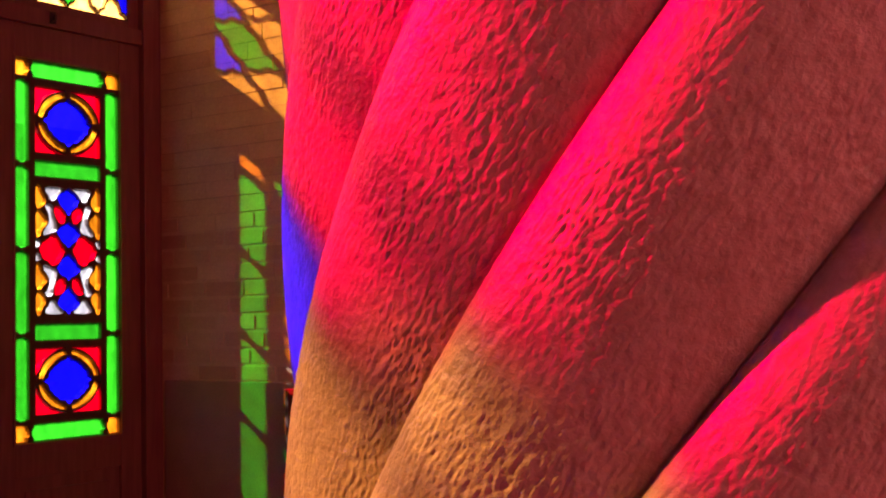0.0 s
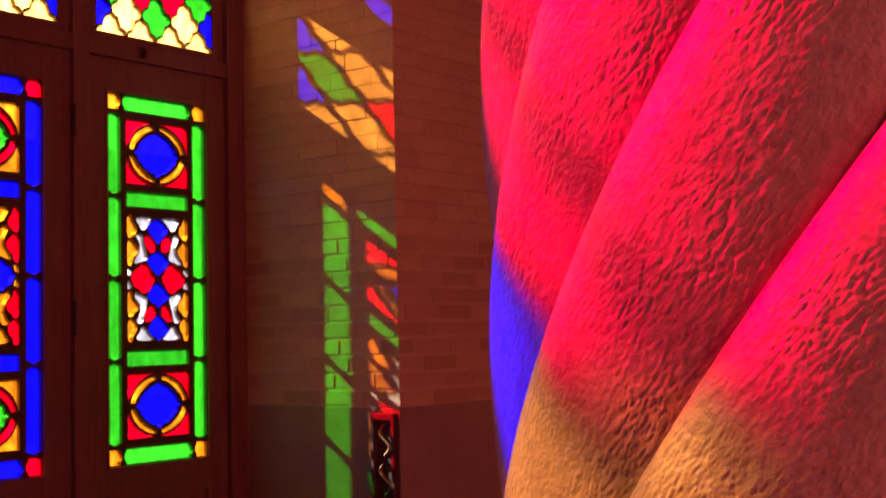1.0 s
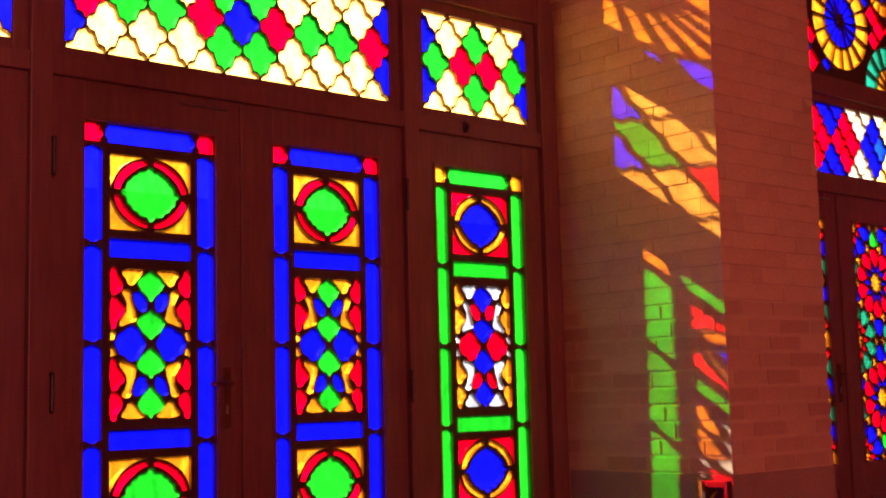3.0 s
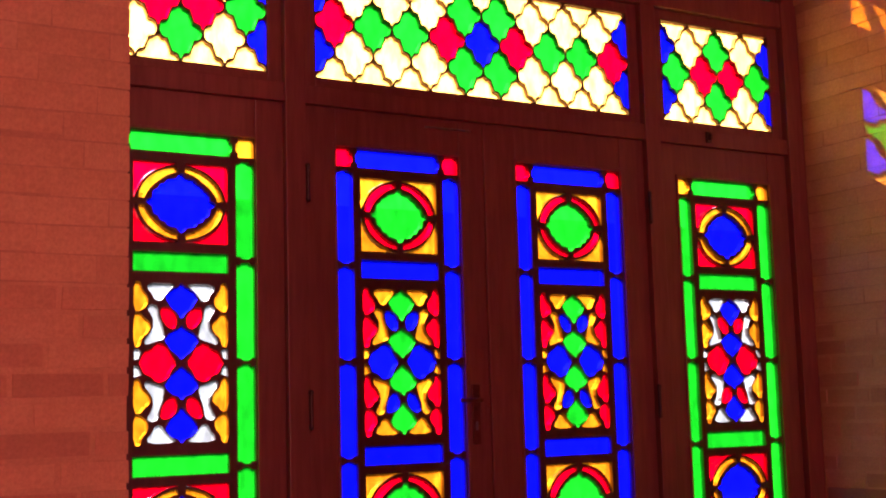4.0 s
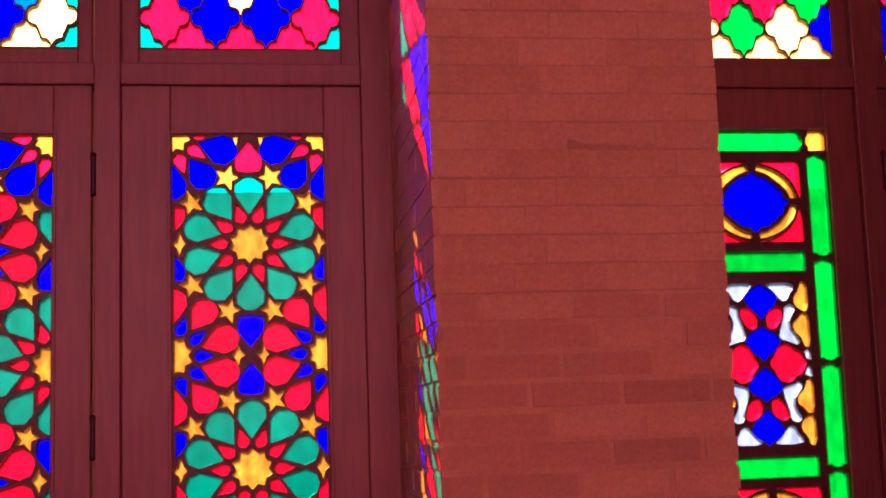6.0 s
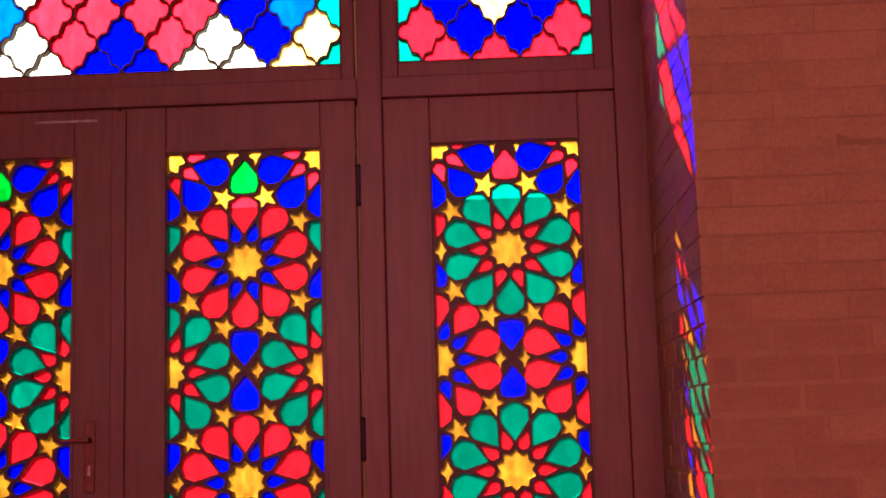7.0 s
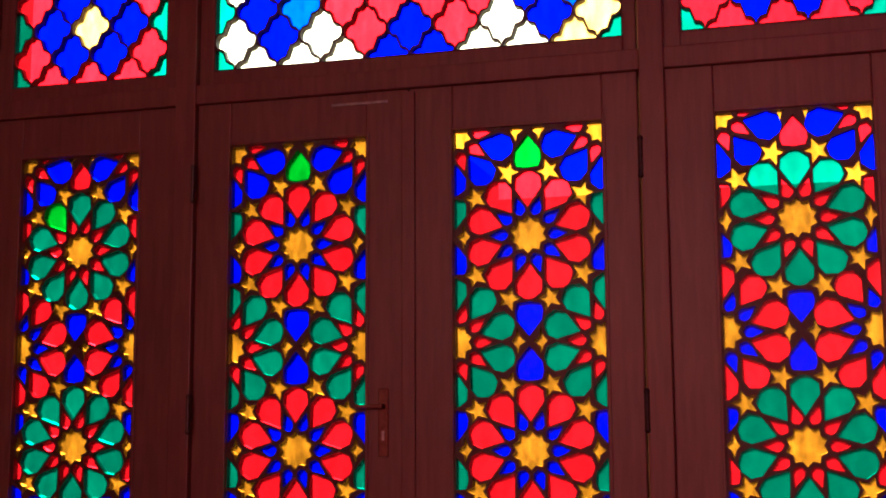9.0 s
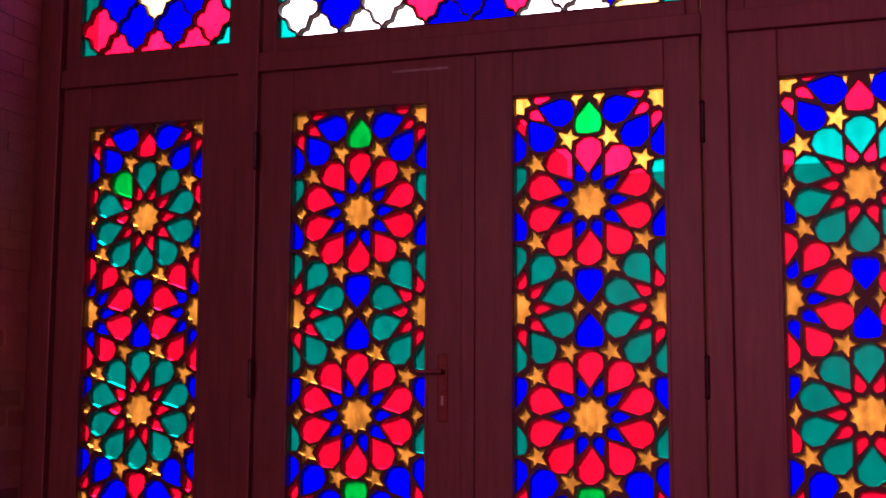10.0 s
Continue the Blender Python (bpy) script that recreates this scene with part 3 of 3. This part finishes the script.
# ---- windows and doors ----
def leaf(name, cx, x0, x1, gx0, gx1, light, label, category, zg0, zg1):
    """One wooden leaf from x0 to x1 with a glazed panel and a sunk panel below it."""
    zb, zt = 0.02, 2.392
    thing = tagged(new(name), label, category, kind="structure")
    thing.location = (0, 0, 0)
    rows = [(cx + x0, cx + gx0, -0.024, 0.024, zb, zt), (cx + gx1, cx + x1, -0.024, 0.024, zb, zt),
            (cx + gx0, cx + gx1, -0.022, 0.022, zg1, zt), (cx + gx0, cx + gx1, -0.022, 0.022, zg0 - 0.13, zg0), (cx + gx0, cx + gx1, -0.022, 0.022, zb, 0.16)]
    boxes("leaf_frame", rows, WOOD, thing)
    boxes("sunk_panel", [(cx + gx0 - 0.004, cx + gx1 + 0.004, -0.010, 0.010, 0.15, zg0 - 0.12), (cx + gx0 + 0.05, cx + gx1 - 0.05, -0.018, 0.018, 0.21, zg0 - 0.18)], WOOD, thing, bevel=0.006)
    d, e = 0.010, 0.014
    boxes("glazing_bead", [(cx + gx0 - d, cx + gx0, -0.030, -0.0225, zg0 - d, zg1 + d), (cx + gx1, cx + gx1 + d, -0.030, -0.0225, zg0 - d, zg1 + d),
                           (cx + gx0, cx + gx1, -0.030, -0.0225, zg1, zg1 + d), (cx + gx0, cx + gx1, -0.030, -0.0225, zg0 - d, zg0)], WOOD, thing, bevel=0.002)
    outline, panes = light
    glaze(thing, outline, panes, cx)
    return thing


def door_fittings(cx, number):
    """Lever handle, keyhole plate, hinges and the small latch of a bay."""
    left = bpy.data.objects["door_%d" % (number * 4 + 1)]
    right = bpy.data.objects["door_%d" % (number * 4 + 2)]
    plate = boxes("handle_plate", [(cx - 0.098, cx - 0.066, -0.0305, -0.0235, 1.235, 1.445)], BRONZE, left, "narrow dull bronze plate", 0.003)
    boxes("lever", [(cx - 0.165, cx - 0.074, -0.066, -0.054, 1.383, 1.396), (cx - 0.088, cx - 0.074, -0.058, -0.030, 1.382, 1.397)], BRONZE, plate, "dull bronze lever", 0.003)
    boxes("keyhole", [(cx - 0.086, cx - 0.078, -0.033, -0.0300, 1.285, 1.315)], STEEL, plate, "keyhole escutcheon", 0.001)
    for ob, x in ((left, -0.731), (right, 0.731)):
        for z in (2.12, 1.37, 0.45):
            bm = bmesh.new()
            bmesh.ops.create_cone(bm, cap_ends=True, segments=12, radius1=0.007, radius2=0.007, depth=0.105, matrix=Matrix.Translation((cx + x, -0.056, z)))
            for dz in (-0.056, 0.056):
                bmesh.ops.create_uvsphere(bm, u_segments=10, v_segments=6, radius=0.009, matrix=Matrix.Translation((cx + x, -0.056, z + dz)))
            part("hinge", bm, IRON, ob, "dark iron hinge with ball ends")
    bay = bpy.data.objects["window_%d" % number]
    if number == 1:
        s = 1
        boxes("latch", [(cx + s * 1.058 - 0.012, cx + s * 1.058 + 0.012, -0.056, -0.045, 2.405, 2.45), (cx + s * 1.058 - 0.006, cx + s * 1.058 + 0.006, -0.070, -0.055, 2.415, 2.437)], IRON, bay, "small dark turn latch", 0.002)
    boxes("strike_strip", [(cx - 0.26, cx - 0.07, -0.0275, -0.0235, 2.352, 2.360)], STEEL, left, "scratched pale strip along the leaf's top", 0.001)


def window_bay(number, cx, kind):
    half = HALF_OPEN + 0.010
    z0 = Z_TR0[kind]
    fr = tagged(new("window_%d" % number), "brown wooden window wall with transom and arched light", "window", kind="structure")
    # posts, rails and the outer frame
    boxes("window_frame", [
        (cx - half, cx - 1.507, -0.055, 0.055, 0.0, Z_ARCH), (cx + 1.507, cx + half, -0.055, 0.055, 0.0, Z_ARCH),
        (cx - 0.806, cx - 0.732, -0.050, 0.050, 0.0, Z_ARCH - 0.11), (cx + 0.732, cx + 0.806, -0.050, 0.050, 0.0, Z_ARCH - 0.11)], WOOD, fr)
    boxes("transom_rail", [(cx - 1.507, cx - 0.806, -0.046, 0.046, 2.39, 2.455), (cx - 0.732, cx + 0.732, -0.046, 0.046, 2.39, 2.455), (cx + 0.806, cx + 1.507, -0.046, 0.046, 2.39, 2.455)], WOOD, fr)
    boxes("upper_rail", [(cx - 1.507, cx + 1.507, -0.048, 0.048, 2.945, Z_ARCH)], WOOD, fr)
    rows_c, rows_s, cells = (("AAAAAAAAA", "BAAAGGAAAB", "RGGRBRGGR", "BAAAGGAAAB", "AAAAAAAAA"), ("AAAA", "BAGAB", "GRRG", "BAGAB", "AAAA"), 9) if kind == "framed" else \
        (("TWWWBBWWAT", "WBWRBRWBA", "TBSRRRRBST", "WBWRBRWBA", "TWWWBBWWWT"), ("TRRRT", "RBBR", "TBABT", "RBBR", "TRRRT"), 9)
    for x0, x1, rows, count in ((-1.453, -0.856, rows_s, 4), (-0.682, 0.682, rows_c, cells), (0.856, 1.453, rows_s, 4)):
        side0, side1 = (-1.509, -0.730) if x0 < -1 else ((-0.734, 0.7226 if number == 2 else 0.734) if x0 < 0 else (0.730, 1.509))
        boxes("sash", [(cx + side0, cx + x0, -0.02, 0.02, z0 - 0.047, Z_TR1 + 0.042), (cx + x1, cx + side1, -0.02, 0.02, z0 - 0.047, Z_TR1 + 0.042),
                       (cx + x0, cx + x1, -0.02, 0.02, z0 - 0.047, z0), (cx + x0, cx + x1, -0.02, 0.02, Z_TR1, Z_TR1 + 0.042)], WOOD, fr)
        outline, panes = foil_light(x0, x1, z0, Z_TR1, rows, count)
        glaze(fr, outline, panes, cx)
    # arched light
    bm = bmesh.new()
    wide = 1.52
    rise = ARCH_HIGH if number == 2 else ARCH_B
    outer, inner = arch_outline(half, 1.545), arch_outline(wide, rise)
    prism(bm, [(cx + x, z) for x, z in outer] + [(cx + x, z) for x, z in inner[::-1]], -0.05, 0.05)
    part("arch_frame", bm, WOOD, fr)
    glaze(fr, arch_outline(wide, rise), sector_light(1.50, rise) if number == 2 else arch_light(ARCH_A, ARCH_B, FANS, ("amber", "amber", "amber", "amber", "blue"), ("blue", "red", "red", "red", "red")), cx)
    if number != 2:
        boxes("arch_post", [(cx + s * 0.69 - 0.03, cx + s * 0.69 + 0.03, -0.04, -0.014, Z_ARCH, Z_ARCH + 1.0) for s in (1, -1)], WOOD, fr)
    if kind == "framed":
        lights = [framed_light(-1.403, -0.904, GREEN_SET), framed_light(-0.612, -0.122, BLUE_SET), framed_light(0.122, 0.612, BLUE_SET), framed_light(0.904, 1.403, GREEN_SET)]
        g = ((-1.403, -0.904), (-0.612, -0.122), (0.122, 0.612), (0.904, 1.403))
    else:
        lights = [star_light(-1.396, -0.947, TEAL_STARS, 1, 0.013), star_light(-0.614, -0.142, RED_STARS, 2), star_light(0.142, 0.614, RED_STARS, 3), star_light(0.947, 1.396, TEAL_STARS, 4, 0.013)]
        g = ((-1.396, -0.947), (-0.614, -0.142), (0.142, 0.614), (0.947, 1.396))
    sides = ((-1.508, -0.805), (-0.733, -0.002), (0.002, 0.7226 if number == 2 else 0.733), (0.805, 1.508))
    for i in range(4):
        leaf("door_%d" % (number * 4 + i) if i in (1, 2) else "window_%d" % (number * 4 + i + 10), cx, *sides[i], *g[i], lights[i],
             "brown wooden door leaf with a stained glass panel, closed" if i in (1, 2) else "brown wooden side panel with stained glass", "door" if i in (1, 2) else "window",
             *((Z_LOW, Z_TOP) if kind == "framed" else (S_LOW, S_TOP)))
    door_fittings(cx, number)
    if number == 2:
        # added strip, so that the sky in the gap shows as a faint line
        boxes("gap_dimmer", [(cx + 0.712, cx + 0.7318, 0.0285, 0.0305, 0.03, 2.94)], DIM_SHEET, fr, "thin tan strip added behind the gap beside the leaf to dim its daylight", 0.0)
    boxes("meeting_bead", [(cx - 0.022, cx + 0.022, -0.036, -0.0245, 0.03, 2.38)], WOOD, fr, bevel=0.004)


window_bay(1, CENTRES["middle"], "framed")
window_bay(2, CENTRES["south"], "stars")
window_bay(3, CENTRES["north"], "stars")


# ---- the column ----
def lattice(x, y, seed):
    """Smooth value noise from 0 to 1 over two coordinates."""
    table = np.random.RandomState(seed).rand(256, 256)
    xi, yi = np.floor(x).astype(int), np.floor(y).astype(int)
    fx, fy = x - xi, y - yi
    fx, fy = fx * fx * (3 - 2 * fx), fy * fy * (3 - 2 * fy)
    low = table[xi % 256, yi % 256] * (1 - fx) + table[(xi + 1) % 256, yi % 256] * fx
    high = table[xi % 256, (yi + 1) % 256] * (1 - fx) + table[(xi + 1) % 256, (yi + 1) % 256] * fx
    return low * (1 - fy) + high * fy


def column(cx, cy):
    thing = tagged(new("column"), "pale limestone column with spiral rounded flutes and rippled tool marks", "column")
    thing.location = (cx, cy, 0)
    flutes, twist = 13, 2.081
    me = bpy.data.meshes.new("shaft")
    # fine mesh on the side towards the windows at eye height, where the tool marks show; coarse elsewhere
    zs = np.concatenate([np.arange(0.30, 0.98, 0.02), np.arange(0.98, 1.66, 0.0011), np.arange(1.66, 4.22, 0.02)])
    a = np.concatenate([np.arange(2.0, 3.9, 0.0026), np.arange(3.9, 2.0 + 2 * math.pi, 0.02)])
    count = len(a)
    i = np.arange(count)
    a, z = a[None, :] + 0 * zs[:, None], zs[:, None] + 0 * a[None, :]
    phase = (a - twist * z + 0.565) * flutes / (2 * math.pi)
    # each flute swells quickly from the crease and sinks slowly to the next one
    u = phase - np.floor(phase)
    lobe = np.where(u < 0.30, np.sqrt(np.clip(1 - ((0.30 - u) / 0.30) ** 2, 0, 1)), 1 - (np.clip(u - 0.30, 0, 1) / 0.70) ** 1.6)
    along, across = 0.385 * a * 0.63 + z * 0.777, 0.385 * a * 0.777 - z * 0.63
    broad = lattice(across * 11, along * 6, 1) - 0.5
    warp = lattice(across * 60, along * 45, 2) - 0.5
    ripple = lattice(across * 640 + 1.2 * warp, along * 210 + 1.5 * warp, 3) - 0.5
    knob = lattice(across * 210 + 2.0 * warp, along * 170, 4) - 0.5
    mask = 0.45 + 0.55 * np.clip(lattice(across * 22, along * 14, 5) * 2.2 - 0.55, 0, 1)
    r = 0.387 + 0.023 * lobe + 0.003 * broad + mask * (0.0014 * ripple + 0.0004 * knob)
    co = np.stack([r * np.cos(a), r * np.sin(a), z], axis=-1).reshape(-1, 3)
    rows = len(zs)
    j, k = np.meshgrid(np.arange(rows - 1), i, indexing="ij")
    n = (k + 1) % count
    quads = np.stack([j * count + k, j * count + n, (j + 1) * count + n, (j + 1) * count + k], axis=-1).reshape(-1, 4)
    me.vertices.add(len(co)), me.loops.add(quads.size), me.polygons.add(len(quads))
    me.vertices.foreach_set("co", co.ravel())
    me.loops.foreach_set("vertex_index", quads.ravel().astype(np.int32))
    me.polygons.foreach_set("loop_start", np.arange(0, quads.size, 4, dtype=np.int32))
    me.update(calc_edges=True)
    me.polygons.foreach_set("use_smooth", np.ones(len(quads), dtype=bool))
    me.materials.append(STONE)
    shaft = new("shaft", me)
    shaft.parent = thing
    for nm, z0, z1, r0, r1 in (("base", 0.0, 0.32, 0.50, 0.42), ("capital", 4.15, 5.2, 0.40, 0.62)):
        bm = bmesh.new()
        bmesh.ops.create_cone(bm, cap_ends=True, segments=48, radius1=r0, radius2=r1, depth=z1 - z0, matrix=Matrix.Translation((0, 0, (z0 + z1) / 2)))
        part(nm, bm, STONE, thing)
    return thing


column(-1.044, -3.773)


# ---- a carved frame that leans in the recess ----
def carved_frame(x, y):
    thing = tagged(new("carved_frame"), "dark wooden frame with gilded carving beside the pier", "frame")
    boxes("surround", [(x - 0.030, x, y - 0.060, y - 0.044, 0.0, 0.980), (x - 0.030, x, y + 0.044, y + 0.060, 0.0, 0.980), (x - 0.030, x, y - 0.044, y + 0.044, 0.955, 0.980), (x - 0.030, x, y - 0.044, y + 0.044, 0.0, 0.05)], TRACERY, thing, bevel=0.003)
    boxes("back_board", [(x - 0.008, x - 0.002, y - 0.044, y + 0.044, 0.05, 0.955)], TRACERY, thing, bevel=0.001)
    for k in range(6):
        bm = bmesh.new()
        z = 0.88 - 0.15 * k
        rings = []
        for i in range(16):
            t = i / 15
            c = Vector((x - 0.014, y + 0.026 * math.sin(6.28 * t), z + 0.06 - 0.12 * t))
            r = 0.0055 + 0.004 * math.sin(3.14 * t)
            rings.append([bm.verts.new(c + Vector((r * math.cos(0.785 * j), r * math.sin(0.785 * j), 0))) for j in range(8)])
        for i in range(15):
            for j in range(8):
                bm.faces.new((rings[i][j], rings[i][(j + 1) % 8], rings[i + 1][(j + 1) % 8], rings[i + 1][j]))
        bm.faces.new(rings[0][::-1]), bm.faces.new(rings[-1])
        part("scroll", bm, GILT, thing, "gilded carved scroll")
    return thing


carved_frame(HALF_OPEN - 0.010, -0.845)

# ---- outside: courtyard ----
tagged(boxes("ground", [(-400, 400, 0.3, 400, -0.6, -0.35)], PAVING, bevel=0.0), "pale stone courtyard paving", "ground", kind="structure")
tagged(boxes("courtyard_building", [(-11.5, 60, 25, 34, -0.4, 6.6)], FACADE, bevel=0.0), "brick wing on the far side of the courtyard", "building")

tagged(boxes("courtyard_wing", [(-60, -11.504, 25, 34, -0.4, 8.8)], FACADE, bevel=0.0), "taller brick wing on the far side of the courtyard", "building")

# ---- bricks ----
rndb = random.Random(5)
brick_meshes, worn_meshes = [], []
for v in range(5):
    bm = bmesh.new()
    vs = box(bm, -0.1, 0.1, -0.006, 0.012, -0.0265, 0.0265)
    for q in vs:
        q.co += Vector((rndb.uniform(-0.002, 0.002), rndb.uniform(-0.0008, 0.0008), rndb.uniform(-0.0018, 0.0018)))
    for mat, kept in ((BRICK, brick_meshes), (WORN, worn_meshes)):
        me = bpy.data.meshes.new("brick")
        bm.to_mesh(me)
        me.materials.append(mat)
        kept.append(me)
    bm.free()


def lay(pier, origin, along, length, z0, z1):
    """Courses of brick on one face of a pier, in running bond with cut ends."""
    out = Vector((along.y, -along.x, 0))
    pitch, course = 0.2165, 0.0672
    r = 0
    z = z0
    while z + course <= z1 + 0.001:
        s = -(pitch / 2 if r % 2 else 0.0) - 0.03 * (r % 3)
        while s < length:
            a, b = max(s, 0.0), min(s + pitch - (0.0025 if z > 1.665 else 0.014), length)
            if b - a > 0.02:
                ob = new("brick", (brick_meshes if z > 1.665 or rndb.random() < 0.25 else worn_meshes)[rndb.randrange(5)])
                ob.parent = pier
                c = origin + along * ((a + b) / 2) + out * rndb.uniform(-0.001, 0.001)
                ob.matrix_basis = Matrix.Translation((c.x, c.y, z + course / 2)) @ Matrix.Rotation(math.atan2(along.y, along.x), 4, "Z") @ Matrix.Diagonal(((b - a) / 0.2, 1, (1.19 if z > 1.665 else 1.0) * rndb.uniform(0.98, 1.02), 1))
            s += pitch
        z += course
        r += 1


for nm in ("pier_north", "pier_south"):
    px = PIERS[nm]
    lay(piers[nm], Vector((px - PIER_HALF, FRONT + 0.006, 0)), Vector((1, 0, 0)), 2 * PIER_HALF, 1.0, 3.05)
    lay(piers[nm], Vector((px - PIER_HALF + 0.006, -0.06, 0)), Vector((0, -1, 0)), -FRONT - 0.06, 1.0, 3.05)
px = PIERS["pier_south_end"]
lay(piers["pier_south_end"], Vector((px + PIER_HALF - 0.006, FRONT, 0)), Vector((0, 1, 0)), -FRONT - 0.06, 1.0, 3.05)
lay(piers["pier_south_end"], Vector((px - PIER_HALF, FRONT + 0.006, 0)), Vector((1, 0, 0)), 2 * PIER_HALF, 1.0, 3.05)
